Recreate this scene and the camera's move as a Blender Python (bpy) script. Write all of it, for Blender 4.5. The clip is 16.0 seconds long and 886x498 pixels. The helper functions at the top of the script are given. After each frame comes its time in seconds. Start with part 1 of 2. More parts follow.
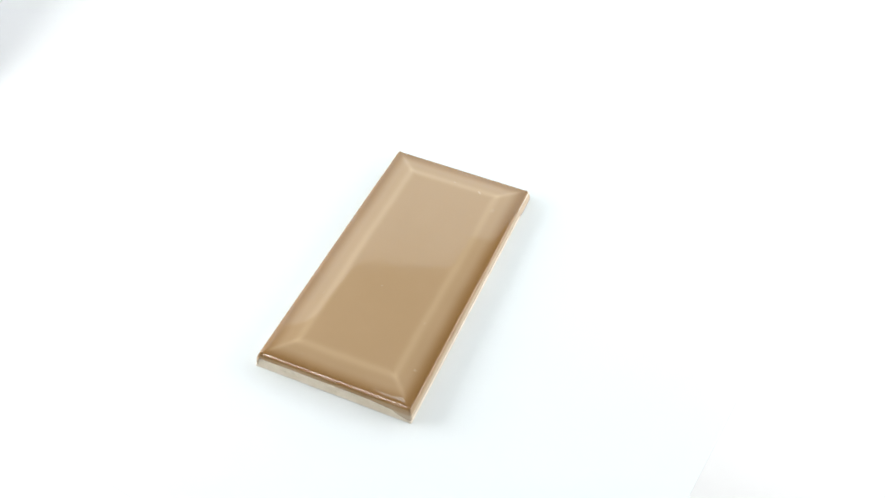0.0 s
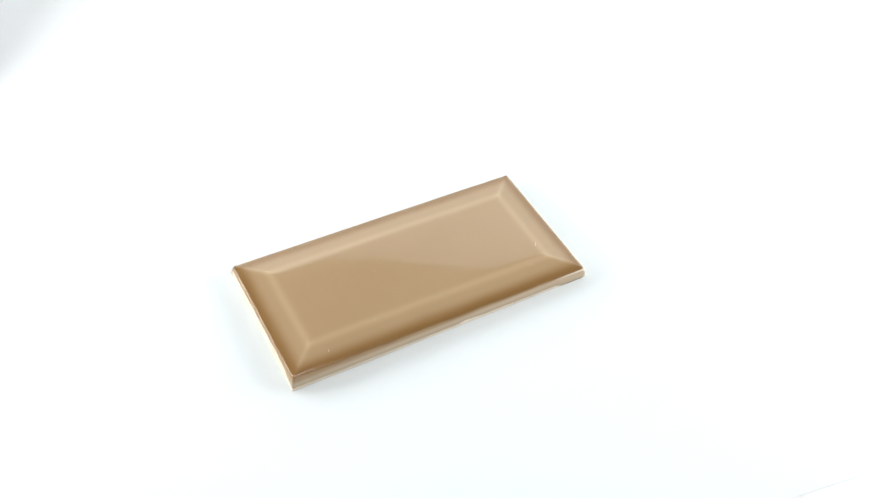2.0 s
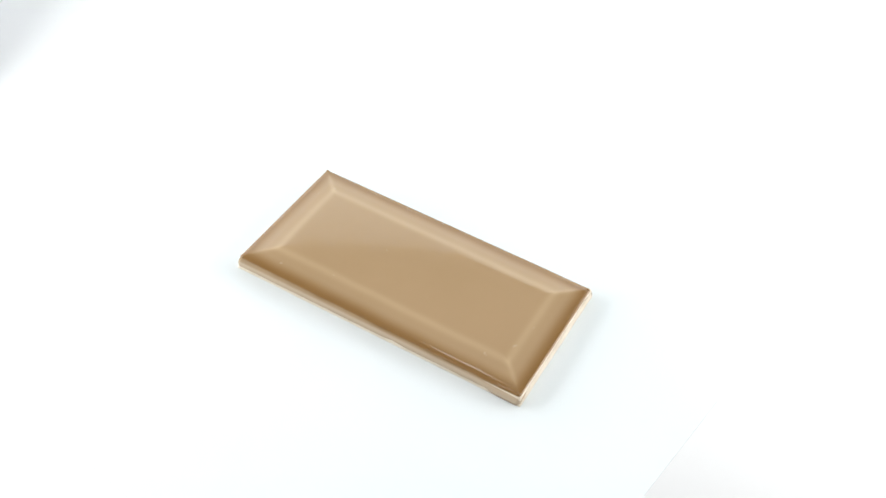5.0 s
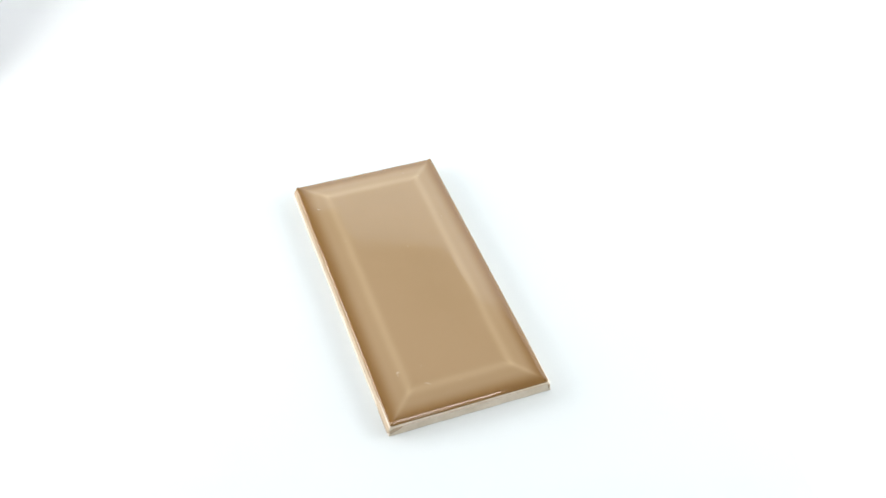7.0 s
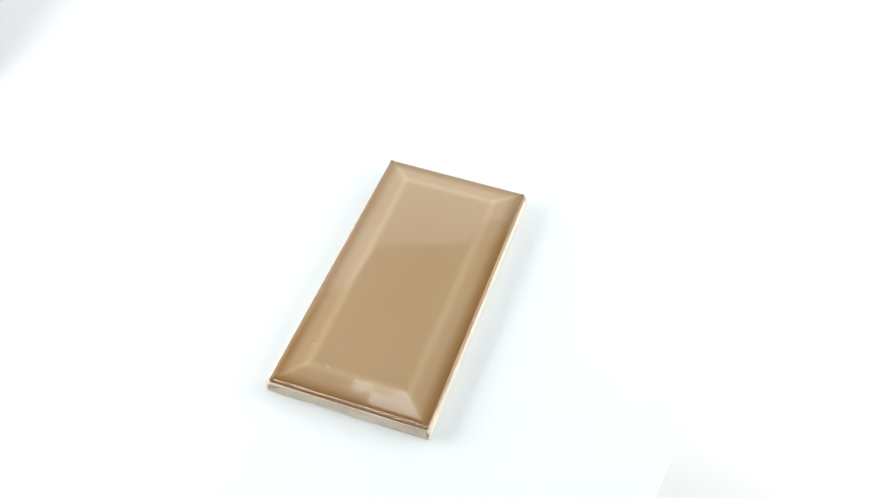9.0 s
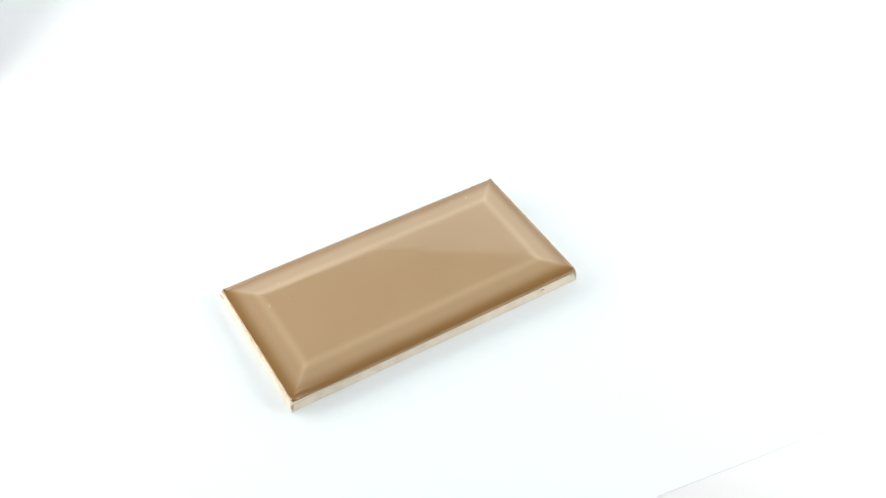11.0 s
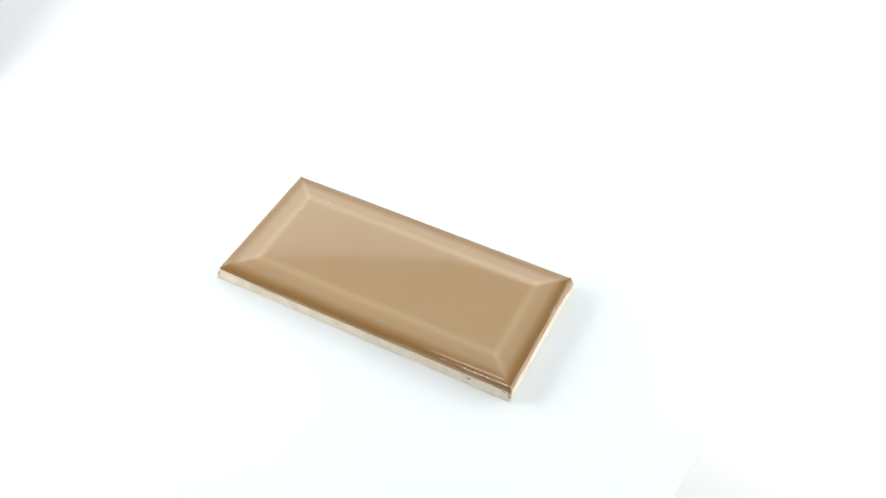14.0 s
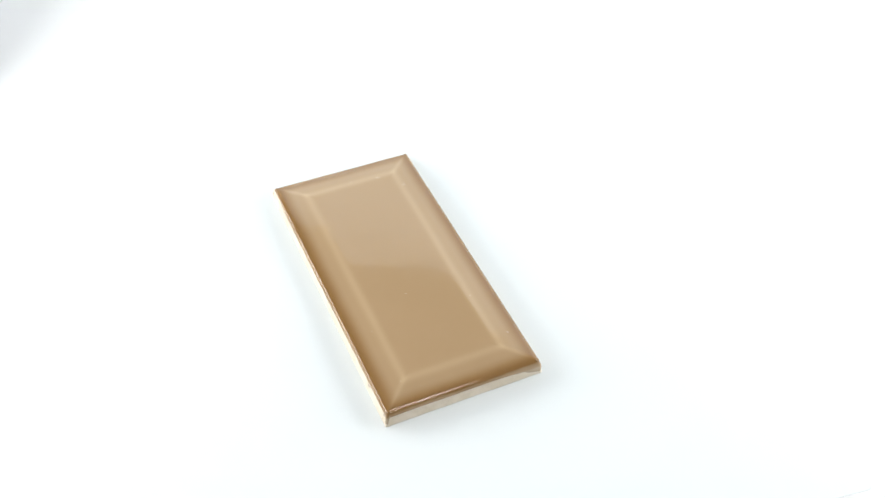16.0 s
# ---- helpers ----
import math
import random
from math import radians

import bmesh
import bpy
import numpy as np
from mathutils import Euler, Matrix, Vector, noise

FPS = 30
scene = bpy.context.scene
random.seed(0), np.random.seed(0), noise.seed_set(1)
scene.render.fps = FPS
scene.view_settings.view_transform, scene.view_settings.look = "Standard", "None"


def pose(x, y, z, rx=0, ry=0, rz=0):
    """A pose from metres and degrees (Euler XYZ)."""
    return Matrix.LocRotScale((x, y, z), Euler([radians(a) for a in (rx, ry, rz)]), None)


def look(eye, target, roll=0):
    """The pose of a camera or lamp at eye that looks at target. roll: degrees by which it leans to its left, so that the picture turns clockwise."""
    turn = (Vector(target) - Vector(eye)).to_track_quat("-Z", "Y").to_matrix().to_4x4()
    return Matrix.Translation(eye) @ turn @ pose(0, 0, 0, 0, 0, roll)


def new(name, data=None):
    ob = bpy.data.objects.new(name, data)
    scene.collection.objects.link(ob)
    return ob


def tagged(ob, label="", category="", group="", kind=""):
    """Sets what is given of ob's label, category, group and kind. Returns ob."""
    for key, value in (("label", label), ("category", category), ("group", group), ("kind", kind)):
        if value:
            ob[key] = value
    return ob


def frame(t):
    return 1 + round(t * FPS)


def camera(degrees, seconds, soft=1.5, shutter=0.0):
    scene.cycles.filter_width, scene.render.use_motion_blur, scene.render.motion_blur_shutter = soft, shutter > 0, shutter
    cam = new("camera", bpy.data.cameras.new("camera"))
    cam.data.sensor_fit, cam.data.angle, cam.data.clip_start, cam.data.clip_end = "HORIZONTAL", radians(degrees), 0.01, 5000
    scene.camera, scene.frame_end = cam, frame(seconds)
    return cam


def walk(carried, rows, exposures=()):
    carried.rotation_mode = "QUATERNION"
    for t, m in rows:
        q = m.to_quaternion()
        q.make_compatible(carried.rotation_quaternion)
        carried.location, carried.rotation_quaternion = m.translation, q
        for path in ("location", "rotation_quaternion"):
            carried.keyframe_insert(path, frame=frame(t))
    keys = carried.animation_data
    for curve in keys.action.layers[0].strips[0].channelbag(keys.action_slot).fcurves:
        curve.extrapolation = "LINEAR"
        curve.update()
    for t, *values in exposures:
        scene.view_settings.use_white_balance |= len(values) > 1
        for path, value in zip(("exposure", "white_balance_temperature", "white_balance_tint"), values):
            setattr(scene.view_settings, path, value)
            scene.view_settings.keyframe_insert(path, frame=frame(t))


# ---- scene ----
cam = camera(45.59, 16.0, soft=1.5)
EYE = (0.01693, -0.33186, 0.37499)
AIM = (0.01693, 0.00500, 0.01914)
ROLL = 3.531
walk(cam, [(0.0, look(EYE, AIM, ROLL)), (16.0, look(EYE, AIM, ROLL))])

# ---- world and lights ----
world = bpy.data.worlds.new("room_air")
world.use_nodes = True
world.node_tree.nodes["Background"].inputs["Color"].default_value = (0.9, 0.95, 1.0, 1)
world.node_tree.nodes["Background"].inputs["Strength"].default_value = 0.05
scene.world = world


def softbox(name, eye, aim, width, height, watts, colour=(1, 1, 1)):
    data = bpy.data.lights.new(name, "AREA")
    data.shape, data.size, data.size_y, data.energy, data.color = "RECTANGLE", width, height, watts, colour
    ob = new(name, data)
    ob.matrix_basis = look(eye, aim)
    return ob


softbox("softbox_lamp_left", (-0.70, 0.12, 0.23), (0, 0.08, 0.0), 0.70, 0.40, 9.4, (0.985, 0.995, 1.0))
softbox("softbox_lamp_right", (0.68, 0.12, 0.27), (0, 0.08, 0.0), 0.70, 0.46, 6.8, (0.985, 0.995, 1.0))
# added lamp, mimicking backlit paper, at the sweep's upright; a tube over the front
softbox("backdrop_glow_lamp", (0.06, 0.316, 0.200), (0.06, 0.0, 0.200), 0.70, 0.28, 0.42, (0.78, 0.94, 1.0))
softbox("strip_lamp", (-0.05, -0.13, 0.52), (-0.05, -0.05, 0.0), 0.60, 0.032, 1.4, (1.0, 0.97, 0.95))


# ---- materials ----
def material(name, rough=0.5, spec=0.5):
    m = bpy.data.materials.new(name)
    m.use_nodes = True
    b = m.node_tree.nodes["Principled BSDF"]
    b.inputs["Roughness"].default_value = rough
    b.inputs["Specular IOR Level"].default_value = spec
    return m, m.node_tree, b


def node(tree, kind, **inputs):
    n = tree.nodes.new(kind)
    for key, value in inputs.items():
        n.inputs[key].default_value = value
    return n


def sums(tree, op, a, b=None, c=None):
    """A maths node; a, b, c are sockets or numbers."""
    n = tree.nodes.new("ShaderNodeMath")
    n.operation = op
    for i, v in enumerate((a, b, c)):
        if v is None:
            continue
        if isinstance(v, (int, float)):
            n.inputs[i].default_value = v
        else:
            tree.links.new(v, n.inputs[i])
    return n.outputs[0]


def mixed(tree, factor, a, b):
    n = tree.nodes.new("ShaderNodeMix")
    n.data_type = "RGBA"
    for socket, v in ((n.inputs["Factor"], factor), (n.inputs["A"], a), (n.inputs["B"], b)):
        if isinstance(v, (int, float)):
            socket.default_value = v
        elif isinstance(v, tuple):
            socket.default_value = (*v, 1)
        else:
            tree.links.new(v, socket)
    return n.outputs["Result"]


def grain(tree, scale, detail=4.0, rough=0.55):
    """Noise in the object's own metres."""
    where = tree.nodes.new("ShaderNodeTexCoord")
    n = node(tree, "ShaderNodeTexNoise", Scale=scale, Detail=detail, Roughness=rough)
    tree.links.new(where.outputs["Object"], n.inputs["Vector"])
    return n.outputs["Fac"]


def relief(tree, b, height, strength, distance):
    n = node(tree, "ShaderNodeBump", Strength=strength, Distance=distance)
    tree.links.new(height, n.inputs["Height"])
    tree.links.new(n.outputs["Normal"], b.inputs["Normal"])


def spread(tree, x, low, high):
    """0 below low, 1 above high, smooth between."""
    n = tree.nodes.new("ShaderNodeMapRange")
    n.interpolation_type = "SMOOTHSTEP"
    n.inputs["From Min"].default_value, n.inputs["From Max"].default_value = low, high
    tree.links.new(x, n.inputs["Value"])
    return n.outputs["Result"]


def paper_material(name, colour, dark):
    m, tree, b = material(name, 0.75, 0.3)
    c = mixed(tree, spread(tree, grain(tree, 9.0), 0.3, 0.7), dark, colour)
    tree.links.new(c, b.inputs["Base Color"])
    relief(tree, b, grain(tree, 1800.0, 2.0), 0.15, 0.0002)
    return m


HALF_X, HALF_Y, INSET = 0.0750, 0.03645, 0.0150   # tile outline and the width of its bevel


def glaze_material():
    """Brown glaze: it lies thinner on ridges and lips, where the clay shows through, and gathers behind the rim. Bevel
    reflections, pale and dark, are partly painted in.
    """
    m, tree, b = material("brown_glaze", 0.10, 0.5)
    where = tree.nodes.new("ShaderNodeTexCoord")
    axes = tree.nodes.new("ShaderNodeSeparateXYZ")
    tree.links.new(where.outputs["Object"], axes.inputs[0])
    dx = sums(tree, "SUBTRACT", HALF_X, sums(tree, "ABSOLUTE", axes.outputs["X"]))
    dy = sums(tree, "SUBTRACT", HALF_Y, sums(tree, "ABSOLUTE", axes.outputs["Y"]))
    wobble = sums(tree, "MULTIPLY_ADD", grain(tree, 40.0, 2.0), 0.0012, -0.0006)
    d = sums(tree, "ADD", sums(tree, "MINIMUM", dx, dy), wobble)

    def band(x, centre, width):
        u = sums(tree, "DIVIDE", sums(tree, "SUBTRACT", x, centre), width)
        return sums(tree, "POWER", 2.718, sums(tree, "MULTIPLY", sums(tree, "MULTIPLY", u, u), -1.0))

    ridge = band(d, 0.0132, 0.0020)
    # bevel paled towards the ridge, partly painting in its reflection of bright surroundings
    bevel_sheen = sums(tree, "MULTIPLY", spread(tree, d, 0.003, 0.0120), sums(tree, "SUBTRACT", 1.0, spread(tree, d, 0.0138, 0.0162)))
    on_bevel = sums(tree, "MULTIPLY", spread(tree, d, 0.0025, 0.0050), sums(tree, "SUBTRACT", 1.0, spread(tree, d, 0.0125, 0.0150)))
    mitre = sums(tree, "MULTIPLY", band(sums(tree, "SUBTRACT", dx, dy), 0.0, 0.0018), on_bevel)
    thin_and_sheen = sums(tree, "MINIMUM", 1.0, sums(tree, "ADD", sums(tree, "MULTIPLY_ADD", ridge, 0.42, sums(tree, "MULTIPLY", bevel_sheen, 0.05)), sums(tree, "MULTIPLY", mitre, 0.40)))
    # dark band behind the rim: gathered glaze, widened to mimic a dark reflection
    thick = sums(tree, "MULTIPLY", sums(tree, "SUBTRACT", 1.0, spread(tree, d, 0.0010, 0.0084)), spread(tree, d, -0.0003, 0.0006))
    body = mixed(tree, spread(tree, grain(tree, 30.0, 3.0), 0.3, 0.7), (0.343, 0.235, 0.129), (0.355, 0.244, 0.137))
    c = mixed(tree, sums(tree, "MULTIPLY", thin_and_sheen, 0.70), body, (0.53, 0.40, 0.245))
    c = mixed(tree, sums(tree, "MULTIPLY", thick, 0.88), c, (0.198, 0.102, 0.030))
    low = sums(tree, "SUBTRACT", 1.0, spread(tree, axes.outputs["Z"], 0.0042, 0.0056))
    c = mixed(tree, sums(tree, "MULTIPLY", low, 0.80), c, (0.51, 0.405, 0.29))
    pool = sums(tree, "SUBTRACT", 1.0, spread(tree, axes.outputs["Z"], 0.0006, 0.0014))
    c = mixed(tree, sums(tree, "MULTIPLY", pool, 0.70), c, (0.185, 0.088, 0.024))
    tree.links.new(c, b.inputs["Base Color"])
    tree.links.new(sums(tree, "MULTIPLY_ADD", grain(tree, 120.0, 3.0), 0.05, 0.030), b.inputs["Roughness"])
    ripple = sums(tree, "MULTIPLY_ADD", grain(tree, 90.0, 2.0), 0.12, grain(tree, 24.0, 2.0))
    relief(tree, b, ripple, 1.0, 0.0002)
    return m


def clay_material():
    m, tree, b = material("cream_clay", 0.85, 0.25)
    c = mixed(tree, spread(tree, grain(tree, 140.0, 6.0), 0.3, 0.7), (0.65, 0.575, 0.455), (0.73, 0.655, 0.54))
    c = mixed(tree, spread(tree, grain(tree, 900.0, 3.0), 0.62, 0.75), c, (0.52, 0.45, 0.35))
    tree.links.new(c, b.inputs["Base Color"])
    relief(tree, b, grain(tree, 700.0, 5.0), 0.5, 0.0003)
    return m


def plain_material(name, colour, rough):
    m, tree, b = material(name, rough)
    c = mixed(tree, grain(tree, 30.0), tuple(0.88 * v for v in colour), colour)
    tree.links.new(c, b.inputs["Base Color"])
    return m


def blocker_material():
    m, tree, b = material("grey_white_blocker", 0.9, 0.2)
    where = tree.nodes.new("ShaderNodeTexCoord")
    axes = tree.nodes.new("ShaderNodeSeparateXYZ")
    tree.links.new(where.outputs["Object"], axes.inputs[0])
    # soft edge of shade painted in: pale foot, greyer with height
    shade_fade = spread(tree, sums(tree, "MULTIPLY_ADD", grain(tree, 60.0, 2.0), 0.003, axes.outputs["Z"]), 0.0005, 0.0140)
    c = mixed(tree, shade_fade, (0.88, 0.885, 0.90), (0.59, 0.60, 0.645))
    tree.links.new(c, b.inputs["Base Color"])
    relief(tree, b, grain(tree, 900.0, 3.0), 0.25, 0.0003)
    return m


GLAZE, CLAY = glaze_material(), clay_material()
CARD = paper_material("white_card_stock", (0.694, 0.738, 0.745), (0.684, 0.729, 0.737))
PAPER = paper_material("white_backdrop_paper", (0.90, 0.91, 0.91), (0.88, 0.895, 0.90))
BLOCKER = blocker_material()
WALL = plain_material("grey_wall_paint", (0.40, 0.40, 0.40), 0.8)
TOP = plain_material("grey_laminate", (0.32, 0.32, 0.32), 0.4)
SPECK = plain_material("pale_lint", (0.60, 0.52, 0.41), 0.6)
PIT = plain_material("dark_kiln_spot", (0.16, 0.10, 0.06), 0.9)


# ---- mesh helpers ----
def finish(name, bm, mat, smooth=True):
    bmesh.ops.recalc_face_normals(bm, faces=bm.faces)
    me = bpy.data.meshes.new(name)
    bm.to_mesh(me)
    bm.free()
    me.materials.append(mat)
    for f in me.polygons:
        f.use_smooth = smooth
    return new(name, me)


def part(name, bm, mat, parent, label="", smooth=True):
    ob = finish(name, bm, mat, smooth)
    ob.parent = parent
    return tagged(ob, label)


def box(bm, x0, y0, z0, x1, y1, z1, bevel=0.0):
    made = bmesh.ops.create_cube(bm, size=1.0)["verts"]
    for v in made:
        v.co = Vector(((x0, x1)[v.co.x > 0], (y0, y1)[v.co.y > 0], (z0, z1)[v.co.z > 0]))
    if bevel:
        bmesh.ops.bevel(bm, geom=[e for e in bm.edges], offset=bevel, segments=2, affect="EDGES")


def ring(hx, hy, r, nx=44, ny=24, nc=6):
    """A rectangle with rounded corners, anticlockwise, the points drawn together towards the corners."""
    def along(n):
        return [0.5 - 0.5 * math.cos(math.pi * i / n) for i in range(1, n)]
    pts = []
    ends = [((hx, -hy + r), (hx, hy - r), 0, ny), ((hx - r, hy), (-hx + r, hy), 90, nx), ((-hx, hy - r), (-hx, -hy + r), 180, ny), ((-hx + r, -hy), (hx - r, -hy), 270, nx)]
    for (x0, y0), (x1, y1), start, n in ends:
        pts.append((x0, y0))
        pts += [(x0 + (x1 - x0) * s, y0 + (y1 - y0) * s) for s in along(n)]
        pts.append((x1, y1))
        cx, cy = (x1 - r, y1) if start == 0 else (x1, y1 - r) if start == 90 else (x1 + r, y1) if start == 180 else (x1, y1 + r)
        pts += [(cx + r * math.cos(radians(start + 90 * i / nc)), cy + r * math.sin(radians(start + 90 * i / nc))) for i in range(1, nc)]
    return pts


def loft(bm, loops, cap_first=False, cap_last=True):
    rows = [[bm.verts.new(p) for p in loop] for loop in loops]
    for a, b in zip(rows, rows[1:]):
        for i in range(len(a)):
            j = (i + 1) % len(a)
            bm.faces.new((a[i], a[j], b[j], b[i]))
    if cap_last:
        bm.faces.new(rows[-1])
    if cap_first:
        bm.faces.new(rows[0][::-1])
    return rows


# ---- the room: plain surfaces that close the place ----
def slab(name, x0, y0, z0, x1, y1, z1, mat, label):
    bm = bmesh.new()
    box(bm, x0, y0, z0, x1, y1, z1)
    return tagged(finish(name, bm, mat, False), label, kind="structure")


CARD_THICK = 0.0008
SURFACE = -CARD_THICK - 0.0006
slab("floor", -1.6, -1.6, SURFACE - 0.04, 1.6, 1.6, SURFACE, TOP, "plain grey laminate work surface under the paper")
slab("wall_west", -1.7, -1.6, SURFACE - 0.04, -1.6, 1.6, 1.65, WALL, "plain grey painted wall")
slab("wall_east", 1.6, -1.6, SURFACE - 0.04, 1.7, 1.6, 1.65, WALL, "plain grey painted wall")
slab("wall_north", -1.7, 1.6, SURFACE - 0.04, 1.7, 1.7, 1.65, WALL, "plain grey painted wall")
slab("wall_south", -1.7, -1.7, SURFACE - 0.04, 1.7, -1.6, 1.65, WALL, "plain grey painted wall")
slab("ceiling", -1.7, -1.7, 1.65, 1.7, 1.7, 1.75, WALL, "plain grey painted ceiling")
softbox("ceiling_lamp", (-0.14, 0.50, 1.62), (-0.14, 0.50, 0.0), 0.20, 0.20, 0.62, (0.88, 0.96, 1.0))


def sweep_rows(bm, line, r, top, base):
    """A sheet that rises along a line on the ground: a rounded foot, then upright."""
    rows = []
    for i, (x, y) in enumerate(line):
        a, b = Vector(line[max(i - 1, 0)]), Vector(line[min(i + 1, len(line) - 1)])
        t = (b - a).normalized()
        n = Vector((-t.y, t.x))
        prof = [(r * math.sin(radians(g)), r - r * math.cos(radians(g))) for g in range(0, 91, 9)]
        prof += [(r, r + (top - r) * k / 6) for k in range(1, 7)]
        rows.append([bm.verts.new((x + n.x * u, y + n.y * u, base + z)) for u, z in prof])
    for a, b in zip(rows, rows[1:]):
        for k in range(len(a) - 1):
            bm.faces.new((a[k], b[k], b[k + 1], a[k + 1]))
    return rows


def thicken(ob, thickness):
    mod = ob.modifiers.new("thickness", "SOLIDIFY")
    mod.thickness, mod.offset = thickness, -1.0
    return ob


def backdrop():
    """White paper laid on the surface and rolled up at the back."""
    bm = bmesh.new()
    line = [(-0.55 + 0.1 * i, 0.275) for i in range(12)]
    rows = sweep_rows(bm, line, 0.045, 0.342, -CARD_THICK)
    corners = [bm.verts.new((x, -0.45, -CARD_THICK)) for x in (0.55, -0.55)]
    bm.faces.new([*(row[0] for row in rows), *corners])
    ob = thicken(finish("backdrop", bm, PAPER), 0.0006)
    return tagged(ob, "seamless white paper backdrop curling up behind the tile", "backdrop", kind="structure")


def corner_blocker():
    """Unseen grey-white cloth added round one back corner to shade the paper, pale at its foot."""
    bm = bmesh.new()
    line = [(-0.045 + 0.250 * math.cos(radians(a)), 0.09 + 0.250 * math.sin(radians(a))) for a in range(180, 133, -3)]
    sweep_rows(bm, line, 0.016, 0.062, -CARD_THICK + 0.0008)
    ob = thicken(finish("corner_blocker", bm, BLOCKER), 0.0006)
    return tagged(ob, "unseen grey-white cloth added to shade the back corner of the paper", "cloth")


backdrop()
corner_blocker()


# ---- the turning card ----
def turning_card():
    bm = bmesh.new()
    h = 0.1516
    loops = [[(x, y, z) for x, y in ring(h - e, h - e, 0.002, 6, 6, 3)] for e, z in ((0.0002, -CARD_THICK), (0, -0.0005), (0, -0.0002), (0.0002, 0))]
    loft(bm, loops, True, True)
    bmesh.ops.transform(bm, matrix=pose(-0.0049, -0.0065, 0, 0, 0, -8.7), verts=bm.verts)
    ob = finish("turning_card", bm, CARD, False)
    return tagged(ob, "square sheet of white card turning slowly under the tile", "card")


# ---- the tile ----
PLATEAU, RIM_IN, RIM_UP, SOFT = 0.0088, 0.0010, 0.0014, 0.0006
SLOPE, ROLL_OFF, ROLL_AT, ROLL_SOFT = 0.118, 0.45, 0.0017, 0.00045
WEDGE = 0.105   # the tile is thicker towards one end


def drop(d):
    """How far the glaze lies below the flat top, d metres in from the outline: an even bevel that rolls off at the rim."""
    def bend(rise, at, soft):
        return rise * soft * math.log(1 + math.exp((at - d) / soft))
    return bend(SLOPE, INSET, SOFT) + bend(ROLL_OFF, ROLL_AT, ROLL_SOFT)


def wedged(z, x):
    return z * (1 - WEDGE * x / HALF_X)


def steepness(x):
    """One short bevel is a little steeper than the rest."""
    s = min(max((x - 0.045) / 0.030, 0), 1)
    return 1 + 0.12 * s * s * (3 - 2 * s)


def rim_foot(x):
    return PLATEAU - steepness(x) * drop(RIM_IN) - RIM_UP


def top_height(x, y):
    return wedged(PLATEAU - steepness(x) * drop(min(HALF_X - abs(x), HALF_Y - abs(y))), x)


def tile():
    root = new("ceramic_tile")
    tagged(root, "glossy brown ceramic wall tile with sloping edges on white card", "tile")

    # unglazed body
    bm = bmesh.new()
    loops = []
    for out, z in ((0.0006, 0.0), (0.0009, 0.0003), (0.0009, 0.0008), (0.0005, 0.0014), (0.00045, 0.0028), (0.0001, 0.0051), (-0.0010, 0.0056)):
        loop = []
        for x, y in ring(HALF_X + out, HALF_Y + out, 0.0006):
            k = noise.noise(Vector((x * 90, y * 90, z * 300))) * 0.00012
            loop.append((x * (1 + k / HALF_Y), y * (1 + k / HALF_Y), z))
        loops.append(loop)
    loft(bm, loops, True, True)
    part("clay_body", bm, CLAY, root, "unglazed cream clay edges")

    # glaze coat: lower lip, rounded rim, bevel, flat top
    def lower_edge(x, y):
        wave = noise.noise(Vector((x * 70, y * 70, 3.0))) * 0.0004
        if abs(x) > HALF_X - 0.0010 and abs(y) > HALF_Y - 0.0010:
            return 0.0007
        if y < -HALF_Y + 0.004 and abs(x) < HALF_X - 0.001:
            chip = math.exp(-((x - 0.0125) / 0.0030) ** 2) * 0.0017
            lobe = min(max((x - 0.059) / 0.004, 0), 1)
            return 0.0013 + 0.5 * wave + chip - 0.0009 * lobe
        if x > HALF_X - 0.002:
            run = min(max((-y - 0.022) / 0.014, 0), 1)
            return 0.0053 + wave - 0.0043 * run * run
        if x < -HALF_X + 0.002:
            run = min(max((-y - 0.012) / 0.024, 0), 1)
            return 0.0050 + wave - 0.0041 * run * run
        return 0.0053 + wave

    bm = bmesh.new()
    loops = []
    outer = ring(HALF_X, HALF_Y, 0.0011)
    for share in (0.0, 0.15, 0.35, 0.55, 0.75, 0.9, 1.0):
        loop = []
        for x, y in outer:
            low, high = lower_edge(x, y), rim_foot(x)
            sx, sy = (1 if abs(x) > HALF_X - 0.0011 else 0), (1 if abs(y) > HALF_Y - 0.0011 else 0)
            lip = 0 if low >= 0.003 else 0.00045 if low >= 0.001 or sx else 0.0010
            swell = 0.00008 + 0.00030 * math.sin(math.pi * share) + lip * (1 - share ** 3)
            loop.append((x + math.copysign(swell, x) * sx, y + math.copysign(swell, y) * sy, min(low, high - 0.0002) * (1 - share) + high * share))
        loops.append(loop)
    for g in (15, 30, 45, 60, 75):
        d, up = RIM_IN * (1 - math.cos(radians(g))), RIM_UP * math.sin(radians(g))
        loops.append([(x, y, rim_foot(x) + up) for x, y in ring(HALF_X - d, HALF_Y - d, 0.0011)])
    for d in (0.0010, 0.0012, 0.0016, 0.0021, 0.0028, 0.0037, 0.0048, 0.0062, 0.0080, 0.0098, 0.0115, 0.0128, 0.0136, 0.0142, 0.0147, 0.0152, 0.0158, 0.0166, 0.0180, 0.0210):
        uneven = 0.00009 * math.sin(math.pi * min(max((d - 0.002) / 0.016, 0), 1))
        loops.append([(x, y, PLATEAU - steepness(x) * drop(d) + uneven * noise.noise(Vector((x * 105, y * 105, 7.0)))) for x, y in ring(HALF_X - d, HALF_Y - d, 0.0011)])
    loft(bm, [[(x, y, wedged(z, x)) for x, y, z in loop] for loop in loops], False, True)
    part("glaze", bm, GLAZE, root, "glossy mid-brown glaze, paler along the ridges")

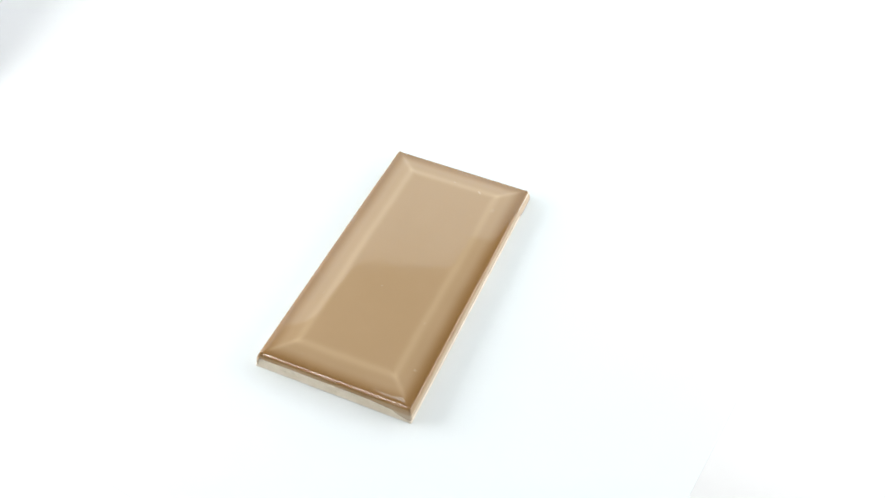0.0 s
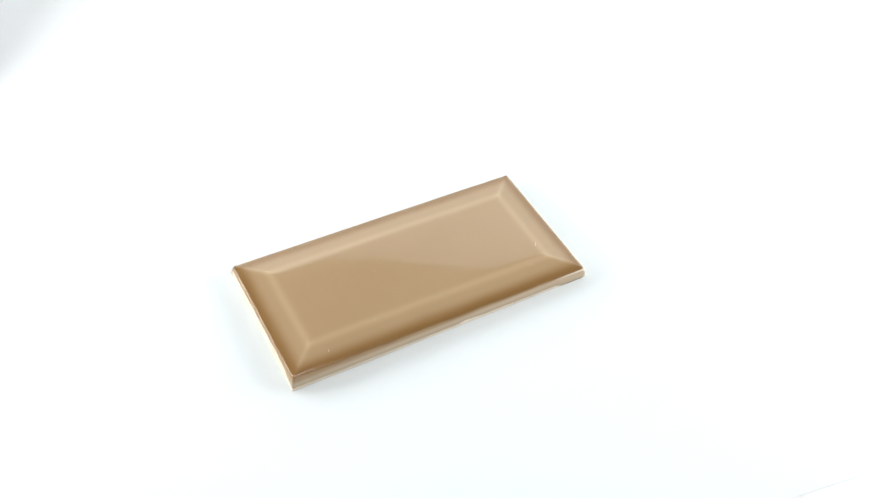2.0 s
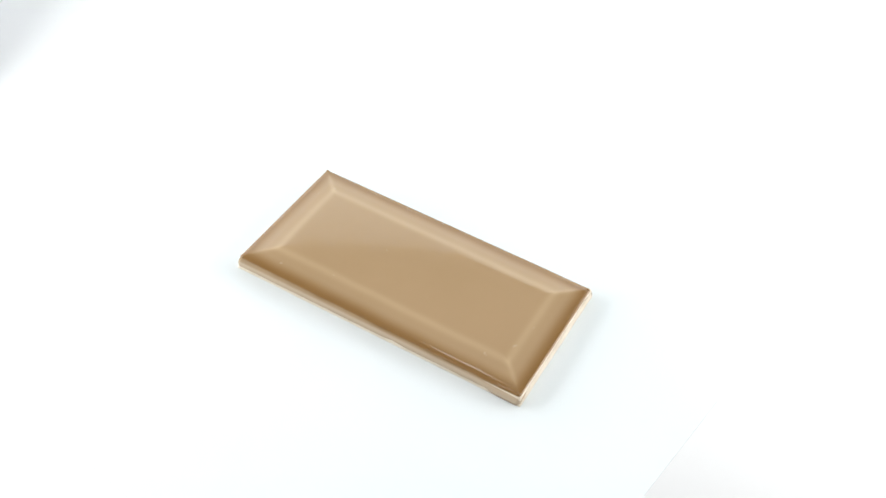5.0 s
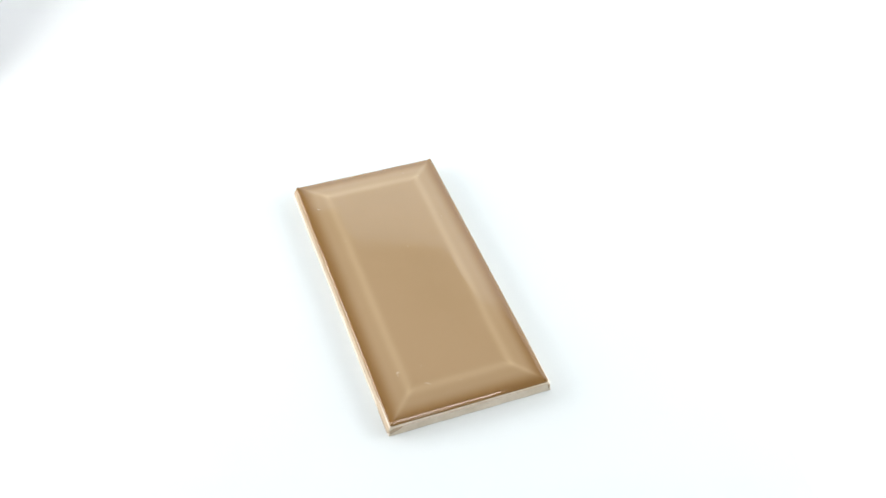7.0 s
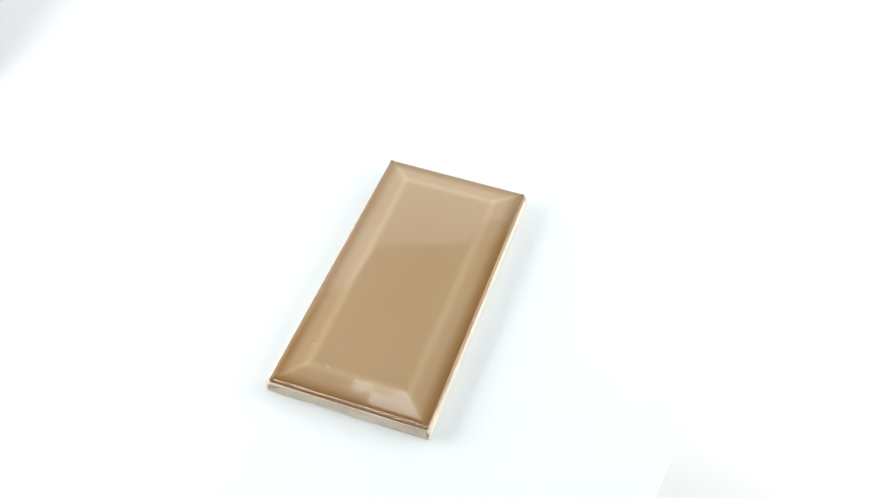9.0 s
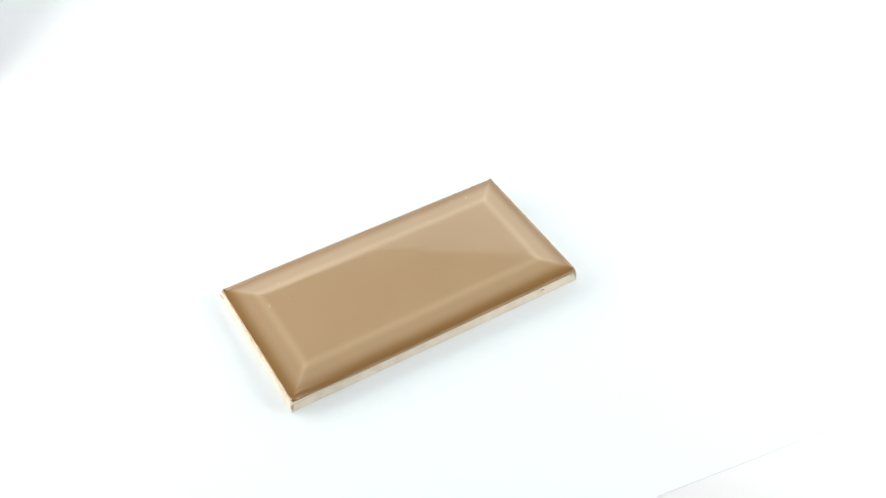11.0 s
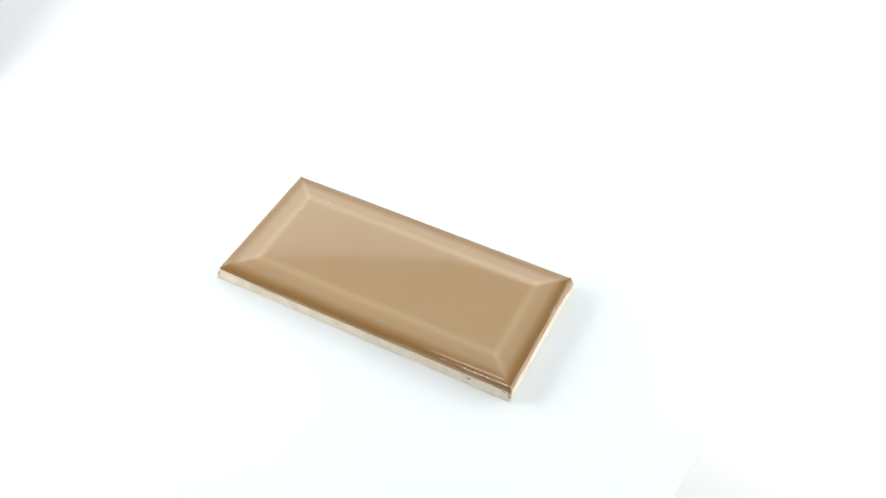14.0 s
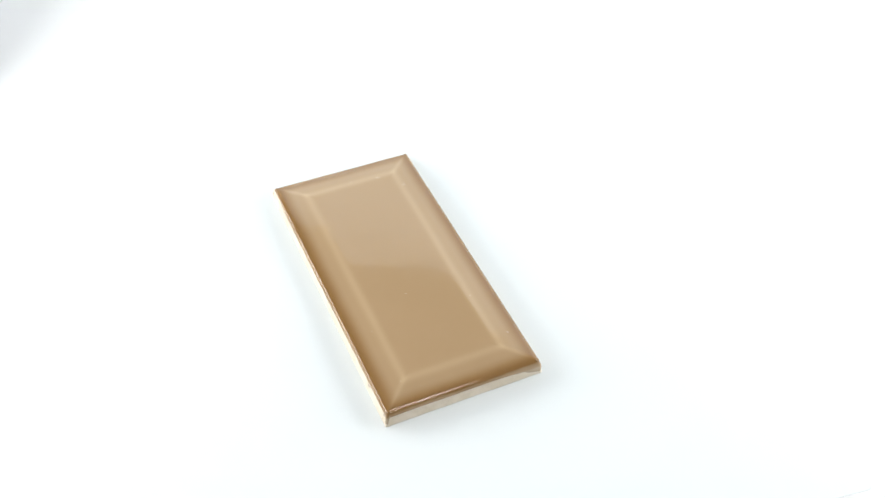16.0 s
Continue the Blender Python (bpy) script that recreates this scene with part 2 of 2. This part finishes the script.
    # beads where the glaze has gathered on the corners of the rim
    for sx, sy, size in ((1, 1, 1.0), (-1, 1, 1.1), (-1, -1, 1.2), (1, -1, 1.1)):
        bm = bmesh.new()
        bmesh.ops.create_icosphere(bm, subdivisions=3, radius=0.0008 * size)
        x, y = sx * (HALF_X - 0.0013), sy * (HALF_Y - 0.0013)
        for v in bm.verts:
            v.co = v.co * (1 + 0.10 * noise.noise(v.co * 900 + Vector((sx, sy, 0))))
            v.co.z *= 0.60
        bmesh.ops.translate(bm, vec=(x, y, top_height(x, y) - 0.00022), verts=bm.verts)
        part("glaze_bead", bm, GLAZE, root, "shiny bead of glaze on the corner")

    # flaws in the glaze: pale specks, short scratches, and spots and drips on the bare edges
    for x, y, size in ((-17.5, 3.5, 0.30), (-29.8, -23.4, 0.32), (-62.3, 25.0, 0.26), (-67.3, 18.0, 0.26), (-32.0, 26.0, 0.26), (63.0, -0.3, 0.34), (51.3, -14.0, 0.22)):
        bm = bmesh.new()
        bmesh.ops.create_icosphere(bm, subdivisions=1, radius=0.70 * size / 1000)
        for v in bm.verts:
            v.co = Vector((v.co.x * (1 + 0.4 * noise.noise(v.co * 4000)), v.co.y * 0.8, v.co.z * 0.45))
        bmesh.ops.translate(bm, vec=(x / 1000, y / 1000, top_height(x / 1000, y / 1000)), verts=bm.verts)
        part("glaze_speck", bm, SPECK, root, "tiny pale speck in the glaze")

    for x, y, turn, length in ((-55.0, -29.8, 75, 1.5), (60.8, -14.6, 58, 2.6), (51.3, -25.0, 100, 2.2), (52.6, -25.6, 70, 1.3)):
        bm = bmesh.new()
        loops = []
        for i in range(8):
            u = i / 7
            along, bend = (u - 0.5) * length / 1000, 0.00022 * math.sin(math.pi * u)
            px = x / 1000 + along * math.cos(radians(turn)) - bend * math.sin(radians(turn))
            py = y / 1000 + along * math.sin(radians(turn)) + bend * math.cos(radians(turn))
            thick = 0.00011 * (0.35 + math.sin(math.pi * u))
            side = Vector((-math.sin(radians(turn)), math.cos(radians(turn)), 0))
            z = top_height(px, py)
            loops.append([Vector((px, py, z)) + side * thick * math.cos(a) + Vector((0, 0, 0.5 * thick * math.sin(a))) for a in (0, 1.57, 3.14, 4.71)])
        loft(bm, loops, True, True)
        part("glaze_scratch", bm, SPECK, root, "short pale scratch in the glaze")

    for name, x, y, z, size, mat in (
            ("kiln_spot", -55.6, 36.84, 3.7, 0.55, PIT), ("kiln_spot", -72.5, 36.84, 4.4, 0.35, PIT), ("kiln_spot", 18.5, 36.84, 4.3, 0.25, PIT),
            ("glaze_drip", -2.0, 36.84, 4.4, 0.40, SPECK), ("glaze_drip", -20.0, 36.84, 4.1, 0.45, SPECK), ("glaze_drip", -8.0, 36.84, 4.5, 0.3, SPECK),
            ("glaze_drip", 75.24, -27.0, 4.4, 0.45, SPECK), ("glaze_drip", 75.24, -20.5, 4.5, 0.35, SPECK), ("glaze_drip", 75.24, -16.0, 4.3, 0.3, SPECK)):
        bm = bmesh.new()
        bmesh.ops.create_icosphere(bm, subdivisions=2, radius=size / 1000)
        across = abs(y) > 36
        for v in bm.verts:
            k = 1 + 0.35 * noise.noise(v.co * 2500 + Vector((x, y, z)))
            v.co = Vector((v.co.x * (1.7 if across else 0.3), v.co.y * (0.3 if across else 1.7), v.co.z * 0.6)) * k
        bmesh.ops.translate(bm, vec=(x / 1000, y / 1000, z / 1000), verts=bm.verts)
        part(name, bm, mat, root, "dark kiln spot on the bare edge" if mat is PIT else "small drip of glaze on the bare edge")
    return root


card_thing = turning_card()
tile_thing = tile()


# ---- what moves ----
START, RATE, OFF = 70.00, -19.564, (0.00365, 0.00235)
DRIFT = [(0, -0.05), (3.5, 0.08), (8.5, 0.08), (10.0, -0.2), (13.0, -0.1), (15.0, 0.1), (16.0, 0.1)]


def motions():
    rows_card, rows_tile = [], []
    for i in range(33):
        t = i * 0.5
        turn = START + RATE * t + float(np.interp(t, [k for k, _ in DRIFT], [v for _, v in DRIFT]))
        m = pose(0, 0, 0, 0, 0, turn)
        rows_card.append((t, m))
        rows_tile.append((t, m @ pose(OFF[0], OFF[1], 0)))
    walk(card_thing, rows_card)
    walk(tile_thing, rows_tile)


motions()
